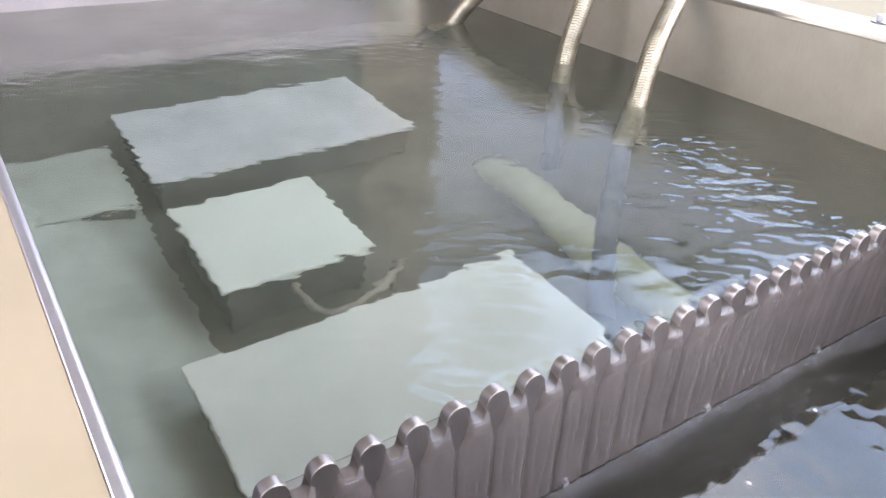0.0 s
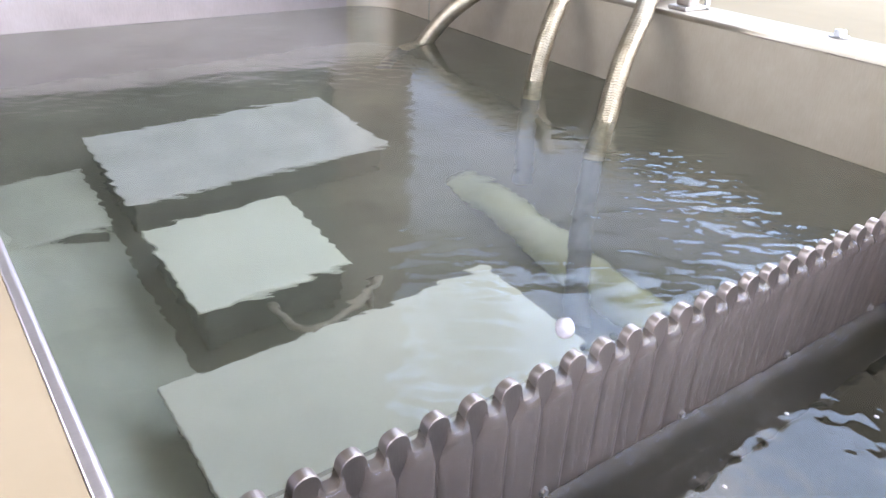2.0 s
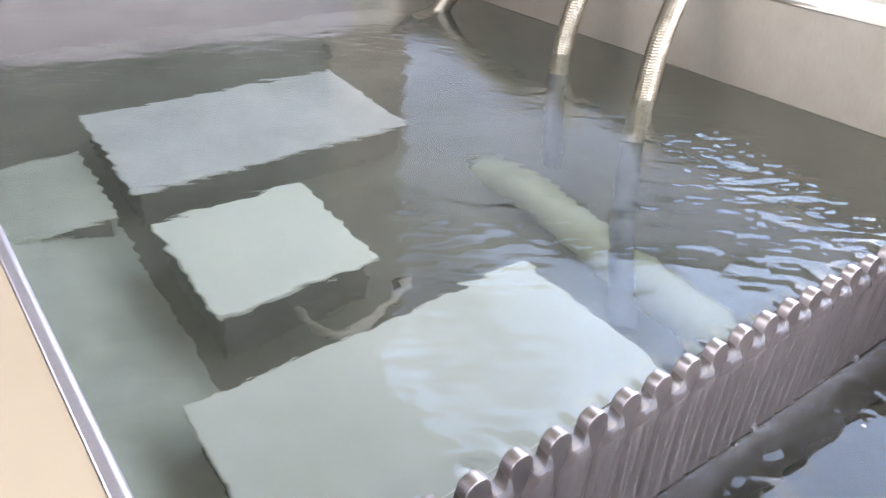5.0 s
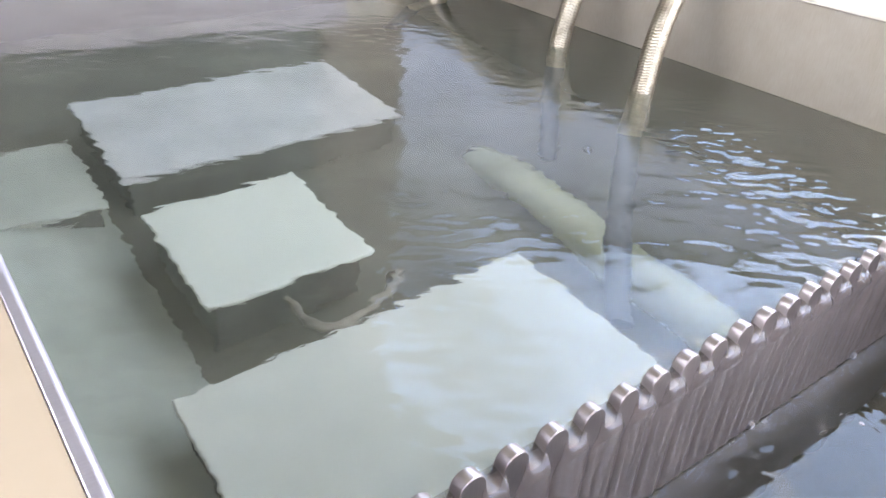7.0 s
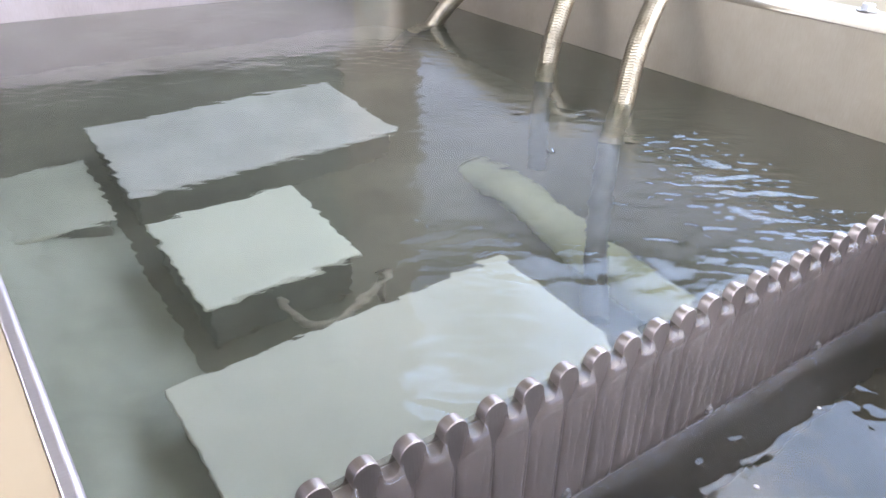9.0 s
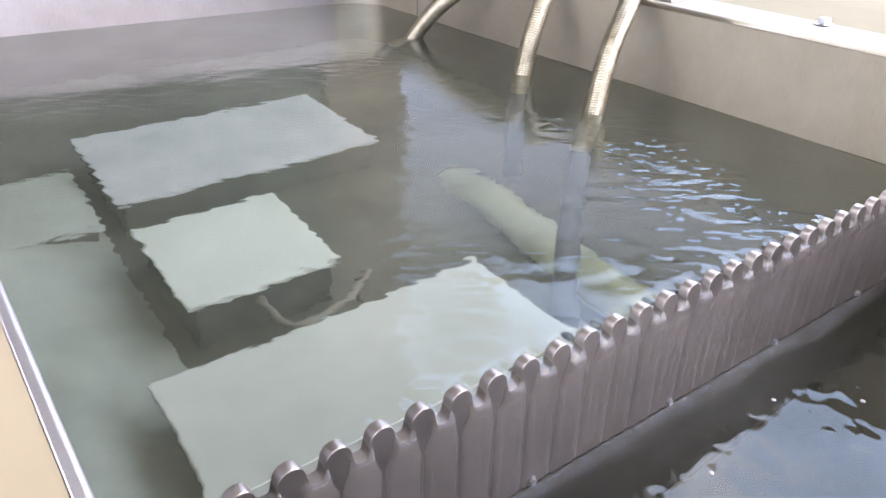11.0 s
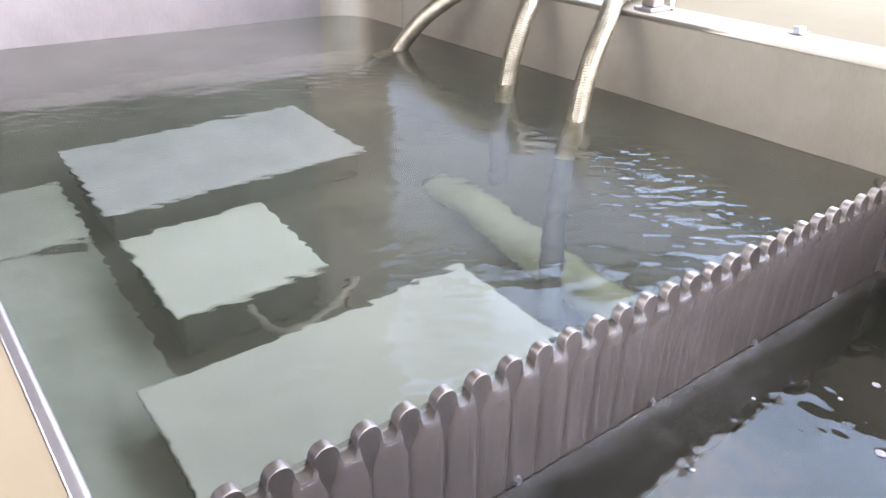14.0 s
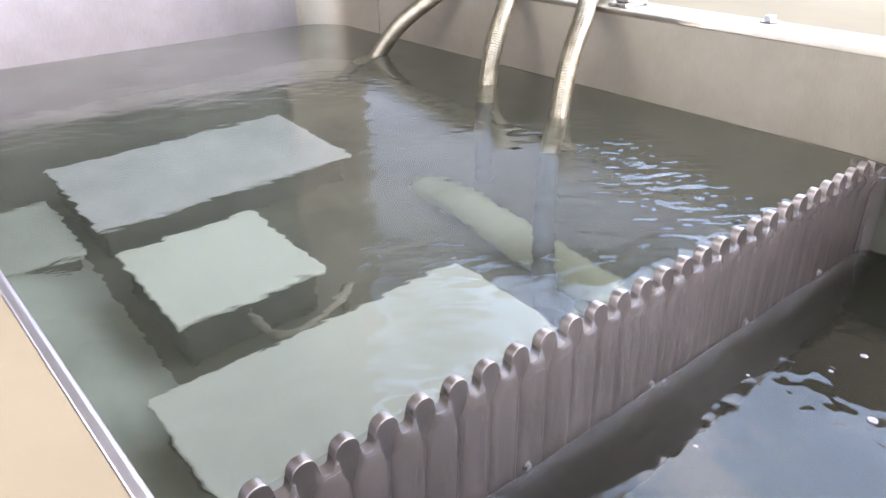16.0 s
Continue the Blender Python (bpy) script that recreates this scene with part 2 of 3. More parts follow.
# ---- ground and surroundings ----
ground = mesh_object("ground", box((-400, -400, Z_GROUND - 0.3), (400, 400, Z_GROUND)), CREAM, False)
tagged(ground, "cream sunlit concrete yard reaching the horizon", "ground", kind="structure")

# building out of view, added to hide bright low sky from the water's mirror
unseen_neighbour = new("building")
unseen_neighbour.location = (10.5, 8, Z_GROUND)
unseen_neighbour.rotation_euler.z = radians(-48)
tagged(unseen_neighbour, "unseen long blue-grey building added to dim low reflections", "building")
part("wall", box((-16, 0, 0), (16, 0.3, 7.4)), GREYWALL, unseen_neighbour, "", False)
part("roof", box((-16.3, -0.4, 7.4), (16.3, 6, 7.6), 0.02), DARKWALL, unseen_neighbour, "", False)

# dark wall out of view, added to darken reflections and block the sun
building = new("building")
building.location = (-4, 4.2, Z_GROUND)
tagged(building, "tall dark clad building with a brown timber corner, added out of view", "building")
part("wall", box((-6, 0, 0), (6.25, 0.3, 9)), DARKWALL, building, "", False)
part("corner_post", box((6.25, -0.05, 0), (6.85, 0.35, 9), 0.02), BROWN, building, "brown timber corner post")
part("roof", box((-6.3, -0.1, 9), (6.95, 4, 9.2), 0.02), DARKWALL, building, "", False)
# canopy out of view, added to cut the sky light on the tank
part("canopy", box((0.6, -8.2, 3.7), (6.25, -0.06, 3.8)), SHADE_CANOPY, building, "unseen flat pale canopy added to shade the tank", False)
for x in (0.75, 6.1):
    part("shade_canopy_post", box((x - 0.06, -8.1, 0), (x + 0.06, -7.98, 3.7), 0.005), DARKWALL, building)

# ---- tank ----
tank = new("overflow_tank")
tank.location = (0, 0, Z_GROUND)
tagged(tank, "brushed stainless steel overflow tank with rolled rim flanges", "tank")
tank_up = -Z_GROUND


def tank_part(name, bm, material, label="", smooth=True):
    bmesh.ops.translate(bm, verts=bm.verts, vec=(0, 0, tank_up))
    return part(name, bm, material, tank, label, smooth)


def wall_profile(flange, r=0.010, lip=0.025, skin=SKIN):
    """Cross-section of a wall: u outwards from the inner face, v upwards; it rolls over into a flange with a turned-down lip."""
    z = Z_RIM
    return ([(0, Z_FLOOR)] + arc(r, z - r, r, 180, 90, 6) + arc(flange - 0.0015, z - 0.0015, 0.0015, 90, 0, 3)
            + [(flange, z - lip), (flange - 0.003, z - lip), (flange - 0.003, z - 0.006), (skin, z - 0.006), (skin, Z_FLOOR)])


c = R_CORNER
tank_part("top_panel", box((X_LEFT - 0.46, Y_NEAR, Z_RIM - 0.040), (X_LEFT - 0.0087, Y_FAR + FLANGE, Z_RIM - 0.001), 0.0008), CREAM_PAINT, "cream painted top panel")
tank_part("right_wall", sweep(wall_profile(FLANGE), (X_RIGHT, Y_NEAR, 0), (X_RIGHT, Y_FAR - c, 0), (1, 0, 0), (0, 0, 1)), STEEL_WALL)
tank_part("left_wall", sweep(wall_profile(0.0085, 0.004, 0.025, 0.006), (X_LEFT, Y_NEAR, 0), (X_LEFT, Y_FAR - c, 0), (-1, 0, 0), (0, 0, 1)), STEEL_RIM)
tank_part("far_wall", sweep(wall_profile(FLANGE), (X_LEFT + c, Y_FAR, 0), (X_RIGHT - c, Y_FAR, 0), (0, 1, 0), (0, 0, 1)), STEEL_FAR)
tank_part("near_wall", sweep(wall_profile(0.10), (X_LEFT, Y_NEAR, 0), (X_RIGHT, Y_NEAR, 0), (0, -1, 0), (0, 0, 1)), STEEL_WALL)


def corner(cx, cy, a0, flange, material):
    """A rounded inside corner, its profile turned about an upright axis."""
    bm = bmesh.new()
    prof = wall_profile(flange)
    rings = []
    for i in range(13):
        a = radians(a0 + 90 * i / 12)
        rings.append([bm.verts.new((cx + (c + u) * math.cos(a), cy + (c + u) * math.sin(a), v)) for u, v in prof])
    n = len(prof)
    for r0, r1 in zip(rings, rings[1:]):
        for j in range(n):
            bm.faces.new((r0[j], r0[(j + 1) % n], r1[(j + 1) % n], r1[j]))
    return tank_part("corner", bm, material)


corner(X_RIGHT - c, Y_FAR - c, 0, FLANGE, STEEL_WALL)
tank_part("weld_seam", box((X_RIGHT - 0.0015, 1.731, Z_FLOOR), (X_RIGHT + 0.001, 1.7345, Z_RIM - 0.01), 0.0007), SHADE_AND_SEAM, "dark weld seam")
corner(X_LEFT + c, Y_FAR - c, 90, FLANGE, STEEL_FAR)
tank_part("floor_plate", box((X_LEFT - 0.02, Y_NEAR - 0.02, Z_FLOOR - 0.02), (X_RIGHT + 0.02, Y_FAR + 0.02, Z_FLOOR)), FLOOR_TANK)
# added dark sheets: walls below the waterline painted as dim as murk leaves them
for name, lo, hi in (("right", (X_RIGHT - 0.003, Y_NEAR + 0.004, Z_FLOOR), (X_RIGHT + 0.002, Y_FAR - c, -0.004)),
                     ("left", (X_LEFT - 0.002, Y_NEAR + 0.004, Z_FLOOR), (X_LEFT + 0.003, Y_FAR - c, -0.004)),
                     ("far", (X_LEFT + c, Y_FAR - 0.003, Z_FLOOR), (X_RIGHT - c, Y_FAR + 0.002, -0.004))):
    tank_part(name + "_murk_sheet", box(lo, hi), MURK_SHEET, "added dark sheet painting the light lost in murky water", False)
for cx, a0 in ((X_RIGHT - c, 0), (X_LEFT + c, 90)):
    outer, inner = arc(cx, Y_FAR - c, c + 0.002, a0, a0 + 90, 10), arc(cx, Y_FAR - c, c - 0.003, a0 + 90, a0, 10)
    tank_part("corner_murk_sheet", sweep(outer + inner, (0, 0, Z_FLOOR), (0, 0, -0.004), (1, 0, 0), (0, 1, 0)), MURK_SHEET, "added dark sheet painting the light lost in murky water", False)
for x in (X_LEFT, X_RIGHT - 0.06):
    for y in (Y_NEAR + 0.05, Y_FAR - 0.12):
        tank_part("leg", box((x, y, Z_GROUND), (x + 0.06, y + 0.06, Z_FLOOR - 0.02), 0.006), STEEL_RIM)

# ---- weir ----
PITCH, TIP0 = 0.0392, 0.284              # spacing of the teeth, x of one tip
THICK = 0.012
Z_TIP, Z_NOTCH = 0.013, -0.012


def tooth_outline():
    """One tooth from notch to notch: (x, z) pairs of a round-topped tongue between narrow flat notches."""
    side = [(-0.0196, Z_NOTCH), (-0.0160, Z_NOTCH + 0.0002), (-0.0138, Z_NOTCH + 0.002), (-0.0124, -0.005), (-0.0115, 0.0005)]
    cap = [(-0.0112 * math.cos(math.pi * i / 12), 0.001 + (Z_TIP - 0.001) * math.sin(math.pi * i / 12) ** 0.9) for i in range(1, 12)]
    return side + cap + [(-x, z) for x, z in reversed(side[1:])]


weir = new("weir")
weir.location = (0, Y_WEIR, Z_FLOOR)
tagged(weir, "toothed stainless steel weir plate with water running over", "weir")


def weir_plate():
    bm = bmesh.new()
    line = []
    for k in range(-8, 28):
        for x, z in tooth_outline():
            x += TIP0 + k * PITCH
            if X_LEFT <= x <= X_RIGHT - 0.030:
                line.append((x, z - Z_FLOOR))
    line = [(X_LEFT, line[0][1])] + line + [(X_RIGHT - 0.028, -0.014 - Z_FLOOR), (X_RIGHT, -0.014 - Z_FLOOR)]
    r = 0.0012
    cols = [[bm.verts.new((x, y, h)) for y, h in ((0, 0), (0, z - r), (r, z), (THICK - r, z), (THICK, z - r), (THICK, 0))] for x, z in line]
    for a, b in zip(cols, cols[1:]):
        for j in range(5):
            bm.faces.new((a[j], a[j + 1], b[j + 1], b[j]))
    bm.faces.new(cols[0])
    bm.faces.new(cols[-1])
    return bm


plate = part("plate", weir_plate(), STEEL_WEIR, weir)
for face in plate.data.polygons:
    face.use_smooth = abs(face.normal.y) < 0.9


def runnel(seed):
    """Water bending out of one notch, bulging over the lip and fanning down the plate until it meets its neighbours."""
    rng = random.Random(seed)
    bm = bmesh.new()
    zl, half = Z_LOW - 0.004, PITCH / 2 - 0.0002
    drift, phase = rng.uniform(-0.25, 0.25), rng.uniform(0, 6.28)
    tall = rng.uniform(0.9, 1.12)
    # y of the sheet's edge, z, half width, bulge
    stations = [(THICK + 0.0005, -0.0014, 0.0126, 0.0), (THICK * 0.8, -0.0017, 0.0118, 0.0),
                (THICK * 0.55, -0.0022, 0.0113, 0.0), (THICK * 0.3, -0.0030, 0.0112, 0.0008), (THICK * 0.12, -0.0041, 0.0112, 0.0018), (0.0, -0.0055, 0.0112, 0.0036),
                (0.0, -0.0080, 0.0113, 0.0072), (0.0, -0.0112, 0.0116, 0.0094), (0.0, -0.0155, 0.0121, 0.0096), (0.0, -0.0200, 0.0133, 0.0076)]
    for i in range(22):
        f = i / 21
        z = -0.0240 + (zl + 0.0240) * f ** 1.15
        fan = min(1.0, (-z - 0.012) / (0.023 * tall))
        stations.append((0.0, z, 0.0126 + (half - 0.0126) * fan, 0.0048 - 0.0016 * min(1.0, f * 2.0)))
    rows = []
    for k, (y, z, w, d) in enumerate(stations):
        row = []
        for j in range(41):
            q = -1 + j / 20
            if k < 4:
                row.append(bm.verts.new((q * w, y, z - Z_FLOOR + 0.0012 * q * q)))
                continue
            lift = d * max(0.0, 1 - q * q) ** 0.5 * (1 + 0.22 * math.exp(-((abs(q) - 0.72) / 0.16) ** 2) - 0.12 * math.exp(-(q / 0.3) ** 2))
            if k > 10:
                f = (k - 10) / 21
                for at, deep in ((drift + 0.25 * math.sin(phase + 2.4 * f), 0.45), (-0.62 + 0.5 * f + 0.1 * drift, 0.3), (0.62 - 0.5 * f + 0.1 * drift, 0.3)):
                    lift *= 1 - deep * math.exp(-((q - at) / 0.09) ** 2)
            shift = 0.0006 * math.sin(phase + z * 90) if k > 9 else 0.0
            row.append(bm.verts.new((q * w + shift * (1 - q * q), y + 0.0006 - lift, z - Z_FLOOR + (0.0012 * q * q if k < 6 else 0.0))))
        rows.append(row)
    for a, b in zip(rows, rows[1:]):
        for j in range(40):
            bm.faces.new((a[j], a[j + 1], b[j + 1], b[j]))
    return bm


for x in (0.244, 0.457, 0.670, 0.883, 1.096):
    bm = bmesh.new()
    turn = Matrix.Rotation(radians(90), 4, "X")
    bmesh.ops.create_cone(bm, cap_ends=True, segments=20, radius1=0.0062, radius2=0.0058, depth=0.0016, matrix=turn @ Matrix.Translation((0, 0, 0.0008)))
    bmesh.ops.create_cone(bm, cap_ends=True, segments=6, radius1=0.0042, radius2=0.0040, depth=0.0035, matrix=turn @ Matrix.Translation((0, 0, 0.0033)))
    screw = part("screw", bm, BOLT, weir, "small bright screw head", False)
    screw.location = (x, 0.0, Z_LOW - Z_FLOOR + 0.004)
curl = part("end_curl", tube([(0, 0.035, -0.026), (0, 0.020, -0.020), (0, 0.006, -0.018), (0, -0.008, -0.030), (0, -0.006, -0.08), (0, -0.004, -0.155)], 0.016, 40, 18), WATER_FILM, weir, "water curling down between weir and wall", True, False)
curl.location = (X_RIGHT - 0.017, 0, 0.003 - Z_FLOOR)
curl.visible_shadow = False

first = int((X_LEFT - TIP0) / PITCH)
for k in range(first, first + 31):
    x = TIP0 + (k + 0.5) * PITCH
    if X_LEFT + 0.012 < x < X_RIGHT - 0.040:
        ob = part("runnel", runnel(k), WATER_FILM, weir, "clear water sliding from a notch", True, False, Vector((0, -1, 0)))
        ob.location.x = x
        ob.visible_shadow = False

# ---- water ----
def rippled(name, x0, x1, y0, y1, z, nx, ny, amp, material):
    bm = bmesh.new()
    rows = []
    for j in range(ny + 1):
        y = y0 + (y1 - y0) * j / ny
        row = []
        for i in range(nx + 1):
            x = x0 + (x1 - x0) * i / nx
            row.append(bm.verts.new((x, y, z + amp(x, y))))
        rows.append(row)
    for a, b in zip(rows, rows[1:]):
        for i in range(nx):
            bm.faces.new((a[i], a[i + 1], b[i + 1], b[i]))
    ob = mesh_object(name, bm, material, True, False, Vector((0, 0, 1)))
    ob.visible_shadow = False
    return ob


def main_waves(x, y):
    n = noise.noise
    gap = abs(((x - TIP0) / PITCH + 0.5) % 1.0 - 0.5) * PITCH            # 0 on a tooth, half a pitch in a notch
    off = max(0.0, y - Y_WEIR - THICK)
    dip = -0.0020 * math.exp(-(off / 0.009) ** 2) * (0.25 + 0.75 * min(1.0, max(0.0, (gap - 0.004) / 0.008)))
    u, v = 0.82 * y + 0.57 * x, 0.82 * x - 0.57 * y
    patch = 0.25 + 1.5 * max(0.0, n(Vector((x * 3.4, y * 3.4, 6.0))) + 0.15)
    calm = dip + 0.0008 * n(Vector((x * 7, y * 9, 0.3))) + 0.00036 * n(Vector((x * 26, y * 34, 2.0))) + patch * 0.00036 * n(Vector((v * 26, u * 72, 3.0)))
    # the jet from the hose stirs a band that drifts towards the weir
    along = (y - 0.62) * 0.90 + (x - 0.93) * 0.44
    across = (x - 0.93) * 0.90 - (y - 0.62) * 0.44
    busy = math.exp(-(along / 0.23) ** 2 - (across / 0.10) ** 2)
    stir = 0.0025 * n(Vector((v * 15, u * 30, 5.0))) + 0.0015 * n(Vector((v * 30, u * 78, 7.0))) + 0.0011 * n(Vector((v * 70, u * 130, 11.0)))
    near_hose = math.exp(-((x - 1.02) / 0.12) ** 2 - ((y - 1.15) / 0.40) ** 2)
    return calm + busy * stir + near_hose * (0.0006 * n(Vector((x * 30, y * 38, 9.0))) + 0.0003 * n(Vector((x * 70, y * 70, 4.0))))


def low_waves(x, y):
    n = noise.noise
    churn = math.exp(-(Y_WEIR - y) / 0.045) * (0.0020 * n(Vector((x * 40, y * 55, 4.0))) + 0.0006 * n(Vector((x * 90, y * 110, 6.0))))
    return churn + 0.0008 * n(Vector((x * 14, y * 18, 1.3))) + 0.0004 * n(Vector((x * 40, y * 50, 3.0))) + 0.0002 * n(Vector((x * 90, y * 90, 8.0)))


main_water = tagged(rippled("tank_water", X_LEFT - 0.015, X_RIGHT + 0.015, Y_WEIR + THICK * 0.7, Y_FAR + 0.015, 0.0, 460, 620, main_waves, WATER_MAIN),
                    "cloudy grey-green water rippling in the steel tank", "water", kind="structure")
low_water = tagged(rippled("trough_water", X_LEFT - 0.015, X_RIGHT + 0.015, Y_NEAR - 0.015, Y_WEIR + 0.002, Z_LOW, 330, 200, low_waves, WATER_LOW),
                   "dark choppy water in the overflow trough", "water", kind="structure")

# ---- things under water ----
def flat_box(x0, x1, y0, y1, top, material, label):
    """A box with a pale lid, slightly larger than its body, whose colour holds the shade of the sides."""
    thing = new("immersed_box")
    thing.location = ((x0 + x1) / 2, (y0 + y1) / 2, Z_FLOOR)
    tagged(thing, label, "box", "boxes under the water")
    w, d, h = (x1 - x0) / 2, (y1 - y0) / 2, top - Z_FLOOR
    part("body", box((-w + 0.012, -d + 0.012, 0), (w - 0.012, d - 0.012, h - 0.010), 0.004), SHADE_AND_SEAM, thing, "dark sides with the shade put into their colour")
    part("lid", box((-w, -d, h - 0.010), (w, d, h), 0.003), material, thing)
    return thing


flat_box(0.20, 0.70, 0.44, 0.79, -0.30, PALE_GREEN, "wide pale grey lidded box lying under the water")
flat_box(0.29, 0.53, 0.90, 1.14, -0.30, PALE, "bright pale green lidded box lying under the water")
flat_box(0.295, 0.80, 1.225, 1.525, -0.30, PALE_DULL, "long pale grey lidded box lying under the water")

flat_box(0.088, 0.268, 1.21, 1.43, -0.343, SEDIMENT, "small pale silted lidded box under water beside the wall")


def bank():
    """Silt heaped against the wall, thinning out over the floor."""
    bm = bmesh.new()
    rows = []
    for j in range(81):
        y = 0.42 + 1.02 * j / 80
        row = []
        for i in range(25):
            x = X_LEFT + 0.21 * i / 24
            side = max(0.0, 1 - (i / 24) ** 1.3)
            end = min(1.0, (1.44 - y) / 0.10)
            h = 0.085 * side * end ** 0.6 + 0.012 * side * noise.noise(Vector((x * 22, y * 14, 1.0))) - 0.004 * (1 - side * end)
            row.append(bm.verts.new((x, y, Z_FLOOR + h)))
        rows.append(row)
    for a, b in zip(rows, rows[1:]):
        for i in range(24):
            bm.faces.new((a[i], a[i + 1], b[i + 1], b[i]))
    return bm


silt_bank = mesh_object("silt_bank", bank(), SEDIMENT, True, False, Vector((0, 0, 1)))
tagged(silt_bank, "pale green silt heaped under water against the wall", "silt", kind="stuff")
bent = mesh_object("bent_pipe", tube([(0.0, 0.09, 0.10), (0.0, 0.02, 0.115), (0.03, 0.0, 0.118), (0.10, 0.02, 0.118), (0.15, 0.05, 0.115), (0.16, 0.09, 0.06), (0.16, 0.09, 0.0)], 0.006, 60, 12), OLD_PIPE, True, False)
bent.location = (0.39, 0.795, Z_FLOOR)
tagged(bent, "thin bent pale pipe standing under the water", "pipe")
pipe = mesh_object("pipe", tube([(0, -0.30, 0.04), (0.005, 0, 0.04), (0.030, 0.22, 0.035), (0.050, 0.38, -0.025)], 0.042, 30, 20), PALE_PIPE)
pipe.location = (0.858, 0.74, Z_FLOOR)
tagged(pipe, "pale yellowish pipe lying under the water", "pipe")

# ---- hoses ----
def hose(points, label, wet):
    """A hose along the points; the first of them, up to number wet, lie under water, where a dark colour stands for
    light lost with depth.
    """
    thing = new("hose")
    thing.location = points[0]
    tagged(thing, label, "hose", "hoses over the tank wall")
    local = [Vector(p) - Vector(points[0]) for p in points]
    part("braid", tube(local[wet - 1:], 0.0186, 1250, 72, 0.045, 9, 0.0100), BRAID, thing, "woven steel wire sleeve", True, False)
    # deep end painted dark, as the braid fades from sight with depth
    part("submerged_end", tube(local[:wet], 0.0182, 90, 24), DARK_HOSE, thing, "end under water, painted dark for light lost with depth")
    return thing


RIM_TOP = Z_RIM + 0.0195
OVER = [(1.55, 0.165), (1.9, 0.158), (2.3, 0.158)]        # where each hose lies on the bench: x, z
hose([(0.722, 0.612, -0.322), (0.765, 0.658, -0.305), (0.86, 0.75, -0.235), (0.965, 0.84, -0.115), (1.051, 0.897, 0.0), (1.098, 0.922, 0.085), (1.165, 0.952, 0.150), (1.25, 1.005, RIM_TOP), (1.36, 1.05, RIM_TOP + 0.004)] + [(x, 1.12 + (x - 1.55) * 0.17, z) for x, z in OVER],
     "braided steel hose bent over the tank rim into the water", 4)
hose([(0.96, 1.00, -0.36), (1.03, 1.08, -0.2), (1.075, 1.122, -0.095), (1.108, 1.151, 0.0), (1.132, 1.158, 0.075), (1.178, 1.178, 0.142), (1.25, 1.225, RIM_TOP), (1.36, 1.27, RIM_TOP + 0.004)] + [(x, 1.33 + (x - 1.55) * 0.1, z) for x, z in OVER],
     "braided steel hose hanging over the tank rim", 3)
hose([(1.02, 1.60, -0.25), (1.058, 1.565, -0.08), (1.091, 1.527, 0.0), (1.119, 1.475, 0.072), (1.170, 1.425, 0.130), (1.25, 1.38, RIM_TOP), (1.36, 1.385, RIM_TOP + 0.004)] + [(x, 1.44 + (x - 1.55) * 0.1, z) for x, z in OVER],
     "braided steel hose arching into the far corner of the tank", 2)

# ---- cream bench beside the tank ----
bench = new("bench")
bench.location = (2.3, 0.9, Z_GROUND)
tagged(bench, "cream painted steel bench standing beside the tank", "bench")
part("top", box((-0.930, -2.0, -Z_GROUND + 0.098), (0.95, 2.4, -Z_GROUND + 0.136), 0.004), BENCH_PAINT, bench)
for x in (-0.75, 0.85):
    for y in (-1.9, 2.3):
        part("leg", box((x - 0.03, y - 0.03, 0), (x + 0.03, y + 0.03, -Z_GROUND + 0.098), 0.004), STEEL_RIM, bench)

# ---- bolts on the flange ----
def bolt(x, y, z):
    thing = new("bolt")
    thing.location = (x, y, z)
    tagged(thing, "shiny hexagonal bolt on the rim flange", "bolt", "bolts on the flange")
    bm = bmesh.new()
    bmesh.ops.create_cone(bm, cap_ends=True, segments=24, radius1=0.017, radius2=0.016, depth=0.003, matrix=Matrix.Translation((0, 0, 0.0015)))
    part("washer", bm, BOLT, thing)
    bm = bmesh.new()
    bmesh.ops.create_cone(bm, cap_ends=True, segments=6, radius1=0.0115, radius2=0.0105, depth=0.009, matrix=Matrix.Translation((0, 0, 0.0075)))
    part("head", bm, BOLT, thing, "", False)
    return thing


for y in (0.673, 0.20, 1.146, 1.62):
    bolt(1.345, y, Z_RIM)


# ---- saddle that holds a hose on the flange ----
saddle = new("hose_clamp")
saddle.location = (1.30, 0.955, Z_RIM)
tagged(saddle, "steel hose clamp screwed to the rim flange", "clamp")
part("base", box((-0.03, -0.022, 0), (0.03, 0.022, 0.008), 0.002), BOLT, saddle)
part("jaw", box((-0.018, -0.018, 0.008), (0.012, 0.014, 0.030), 0.003), STEEL_WEIR, saddle, "dark clamp jaw")
part("strap", tube([(0.034, -0.02, 0.0), (0.040, -0.012, 0.03), (0.040, 0.02, 0.045), (0.036, 0.07, 0.030), (0.034, 0.09, 0.0)], 0.005, 30, 10), BOLT, saddle, "bright bent strap")

# ---- froth along the foot of the weir, with the plate's reflection painted in ----
froth = rippled("froth", X_LEFT + 0.004, X_RIGHT - 0.004, Y_WEIR - 0.05, Y_WEIR - 0.0045, Z_LOW + 0.0012, 330, 22, low_waves, FROTH_GLEAM)
tagged(froth, "pale froth and painted reflection of the plate at the foot of the weir", "froth", kind="stuff")

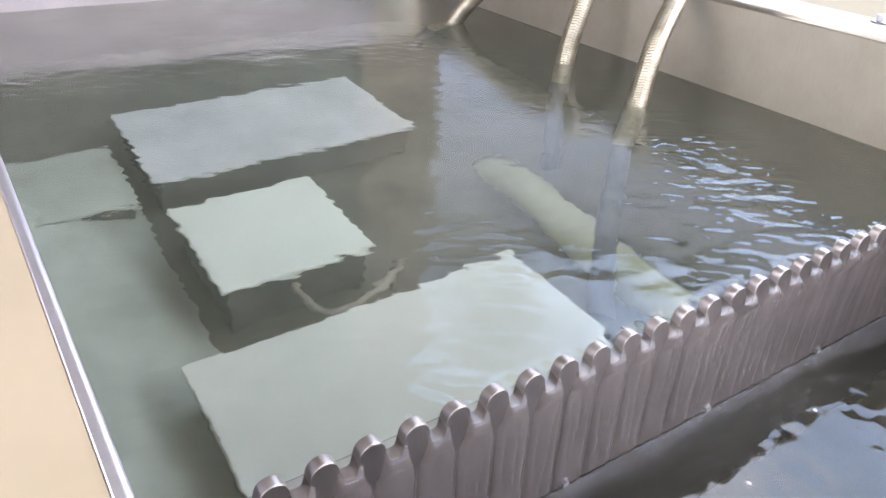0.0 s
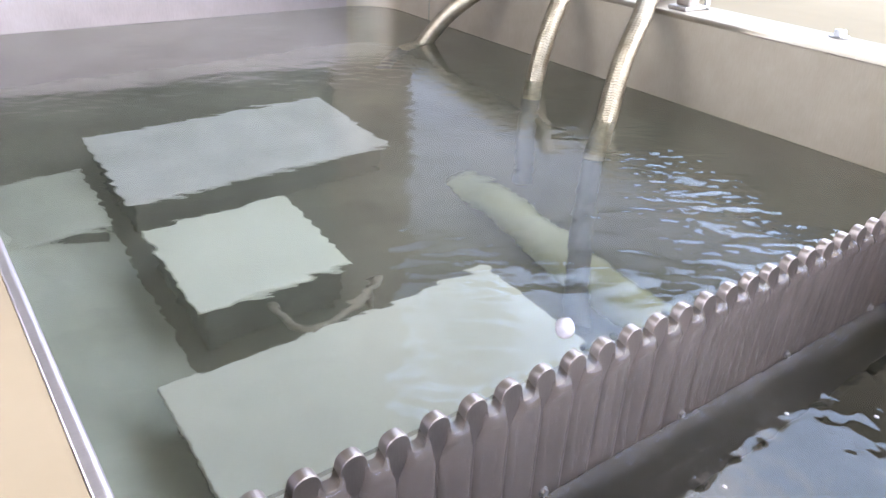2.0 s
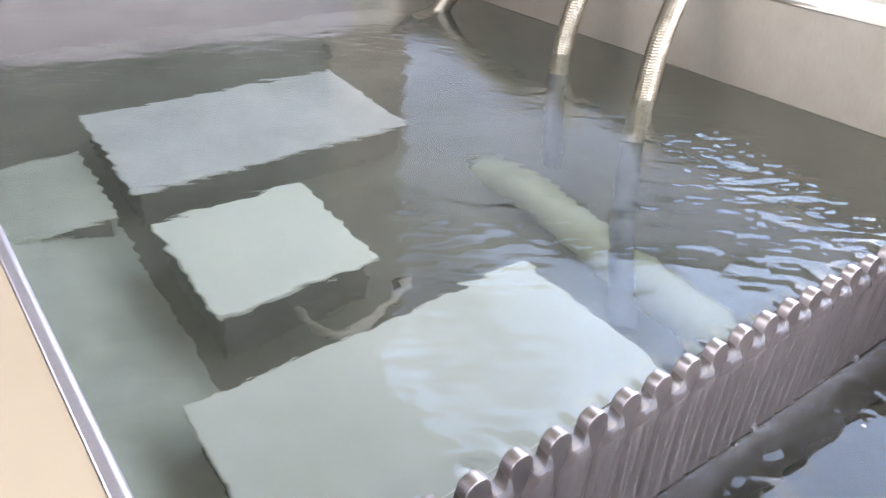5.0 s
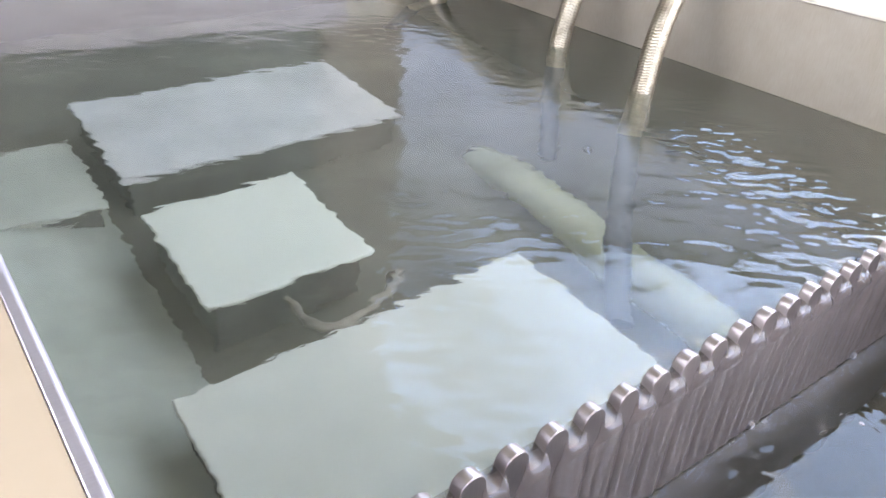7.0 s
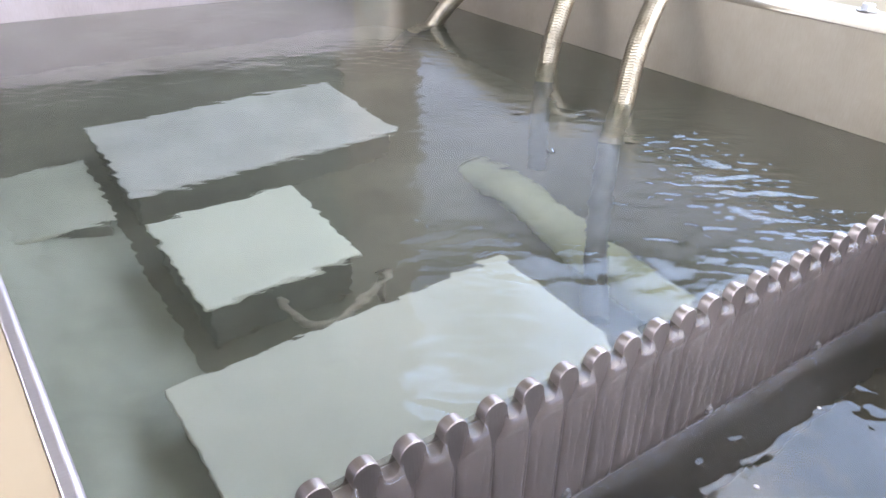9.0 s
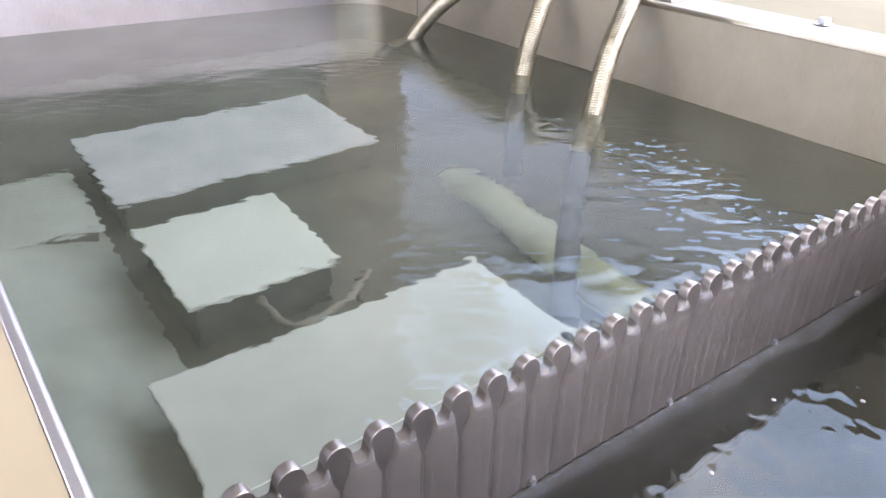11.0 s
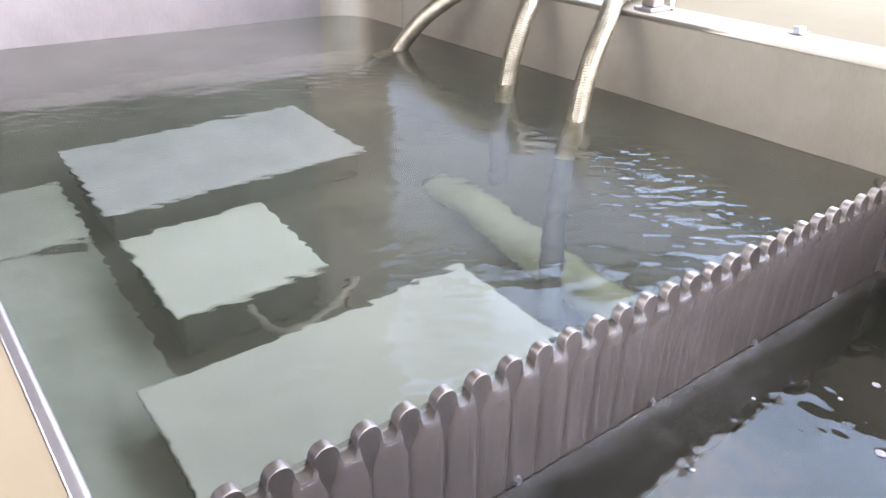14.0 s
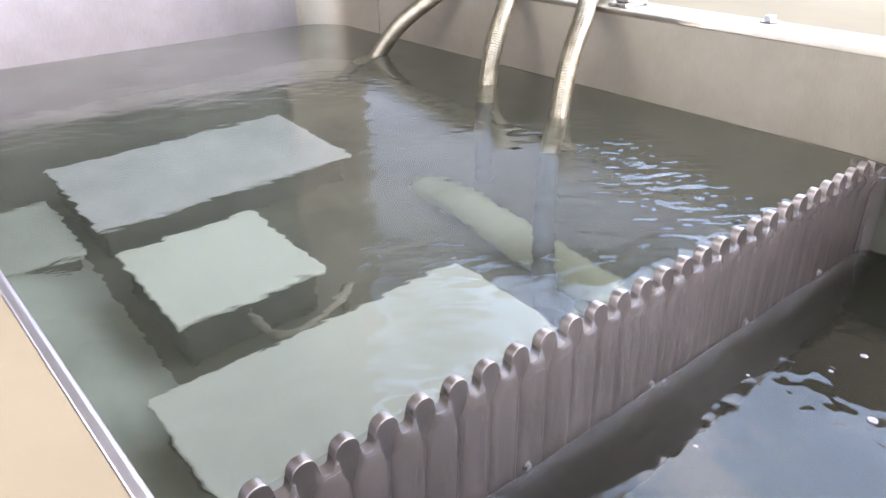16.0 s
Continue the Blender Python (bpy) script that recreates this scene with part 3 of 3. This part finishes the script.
# ---- flecks on the trough ----
for x, y, r in ((0.930, 0.255, 0.0048), (0.809, 0.194, 0.0060), (0.866, 0.268, 0.0030), (0.70, 0.12, 0.0035), (0.62, 0.30, 0.0030), (0.78, 0.33, 0.0028), (0.55, 0.25, 0.0028)):
    bm = bmesh.new()
    bmesh.ops.create_icosphere(bm, subdivisions=3, radius=r)
    for v in bm.verts:
        v.co *= 1 + 0.25 * noise.noise(v.co * 300)
        v.co.z *= 0.45
    fleck = mesh_object("foam_fleck", bm, FOAM, True, False)
    fleck.location = (x, y, Z_LOW)
    tagged(fleck, "small white foam fleck floating on dark water", "foam", "flecks on the trough")

# ---- drops and rings ----
def drop(r=0.008):
    bm = bmesh.new()
    bmesh.ops.create_icosphere(bm, subdivisions=3, radius=r)
    for v in bm.verts:
        v.co.z *= 1.15
        v.co *= 1 + 0.08 * noise.noise(v.co * 160)
    return tagged(mesh_object("water_drop", bm, FOAM, True, False), "white splashing drop of water over the tank", "drop", "flying drops")


def ring(radius, height, width):
    bm = bmesh.new()
    rows = []
    for j in range(13):
        u = -3 + j * 0.5
        z = height * (math.exp(-u * u) * math.cos(u * 1.6)) - 0.0006
        rows.append([bm.verts.new(((radius + u * width) * math.cos(2 * math.pi * i / 72), (radius + u * width) * math.sin(2 * math.pi * i / 72), z)) for i in range(72)])
    for a, b in zip(rows, rows[1:]):
        for i in range(72):
            bm.faces.new((a[i], a[(i + 1) % 72], b[(i + 1) % 72], b[i]))
    ob = mesh_object("ripple_ring", bm, RIPPLE, True, False, Vector((0, 0, 1)))
    ob.visible_shadow = False
    return tagged(ob, "round ripple spreading on the cloudy water", "ripple", "rings round the splash")


def crown():
    bm = bmesh.new()
    rows = []
    for j in range(9):
        u = j / 8
        row = []
        for i in range(40):
            a = 2 * math.pi * i / 40
            r = 0.006 + 0.026 * u * (1 + 0.18 * math.sin(3 * a + 1))
            z = 0.012 * math.sin(math.pi * min(1, u * 1.1)) * (1 + 0.5 * math.sin(5 * a) * math.cos(2 * a)) - 0.001
            row.append(bm.verts.new((r * math.cos(a), r * math.sin(a), z)))
        rows.append(row)
    for a, b in zip(rows, rows[1:]):
        for i in range(40):
            bm.faces.new((a[i], a[(i + 1) % 40], b[(i + 1) % 40], b[i]))
    ob = mesh_object("splash", bm, WATER_FILM, True, False, Vector((0, 0, 1)))
    ob.visible_shadow = False
    return tagged(ob, "glassy splash crown rising from the water", "splash")


drop_one, drop_two = drop(), drop()
rings = [ring(0.024, 0.0026, 0.006), ring(0.050, 0.0020, 0.008), ring(0.085, 0.0014, 0.010), ring(0.125, 0.0009, 0.011)]
splash = crown()

bm = bmesh.new()
bmesh.ops.create_uvsphere(bm, u_segments=24, v_segments=12, radius=0.0065)
for v in bm.verts:
    v.co.z *= 0.6
bubble = tagged(mesh_object("bubble", bm, RIPPLE, True, False), "single glassy bubble floating on the water", "bubble")
bubble.visible_shadow = False

# ---- what moves ----
def motions():
    rows = []
    for k in range(33):
        t = k * 0.5
        rows.append((t, pose(0.005 * math.sin(2.1 * t), 0.008 * math.sin(1.3 * t + 0.5), 0)))
    walk(main_water, rows)
    walk(low_water, [(t, pose(0.008 * math.sin(2.9 * t + 1), 0.008 * math.sin(1.9 * t), 0)) for t, _ in rows])

    # three drops leap from the trough, strike the tank water and send out rings
    hits = ((2.35, 0.661, 0.563), (11.42, 0.678, 0.583), (12.58, 0.694, 0.585))
    BELOW = Z_FLOOR - 0.06

    def flight(start, t0, x, y):
        return [(t0 - 0.50, pose(start[0], start[1], Z_LOW - 0.03)), (t0 - 0.36, pose(x - 0.30, y - 0.265, 0.10)), (t0 - 0.28, pose(x - 0.27, y - 0.233, 0.108)),
                (t0 - 0.18, pose(x - 0.21, y - 0.164, 0.068)), (t0 - 0.08, pose(x - 0.092, y - 0.076, 0.027)), (t0, pose(x, y, 0.0)), (t0 + 0.1, pose(x, y, -0.06)), (t0 + 0.3, pose(x, y, BELOW))]

    def low_flight(start, t0, x, y):
        return [(t0 - 0.55, pose(start[0], start[1], Z_LOW - 0.03)), (t0 - 0.45, pose(0.395, 0.335, 0.06)), (t0 - 0.35, pose(0.429, 0.374, 0.075)), (t0 - 0.25, pose(0.467, 0.405, 0.07)),
                (t0 - 0.15, pose(0.535, 0.455, 0.05)), (t0 - 0.05, pose(0.636, 0.535, 0.02)), (t0, pose(x, y, 0.0)), (t0 + 0.1, pose(x, y, -0.06)), (t0 + 0.3, pose(x, y, BELOW))]

    rest = (0.35, 0.20)
    under = pose(rest[0], rest[1], Z_LOW - 0.03)
    walk(drop_one, [(0.0, under), (1.6, under)] + low_flight(rest, *hits[0]) + [(6.0, pose(0.75, 0.6, BELOW)), (16.0, pose(0.75, 0.6, BELOW))])
    walk(drop_two, [(0.0, under), (11.7, under)] + flight(rest, *hits[2]) + [(14.0, pose(0.75, 0.62, BELOW)), (16.0, pose(0.75, 0.62, BELOW))])

    def surfacing(thing, delay, hold):
        rows = [(0.0, pose(0.661, 0.563, BELOW))]
        for t0, x, y in hits:
            low = pose(x, y, BELOW)
            rows += [(t0 + delay - 0.1, low), (t0 + delay, pose(x, y, 0.0)), (t0 + delay + hold, pose(x, y, -0.0005)), (t0 + delay + hold + 0.12, low)]
        walk(thing, rows + [(16.0, pose(0.693, 0.579, BELOW))])

    surfacing(splash, 0.04, 0.06)
    for k, thing in enumerate(rings):
        surfacing(thing, 0.10 + 0.09 * k, 0.10)

    low, float_one = pose(0.78, 0.76, BELOW), pose(0.78, 0.764, 0.0)
    walk(bubble, [(0.0, low), (5.2, low), (6.2, float_one), (7.0, float_one), (8.0, pose(0.783, 0.778, 0.0)), (9.2, pose(0.779, 0.79, 0.0)),
                  (10.0, pose(0.775, 0.80, 0.0)), (10.4, pose(0.775, 0.80, -0.03)), (16.0, low)])


motions()
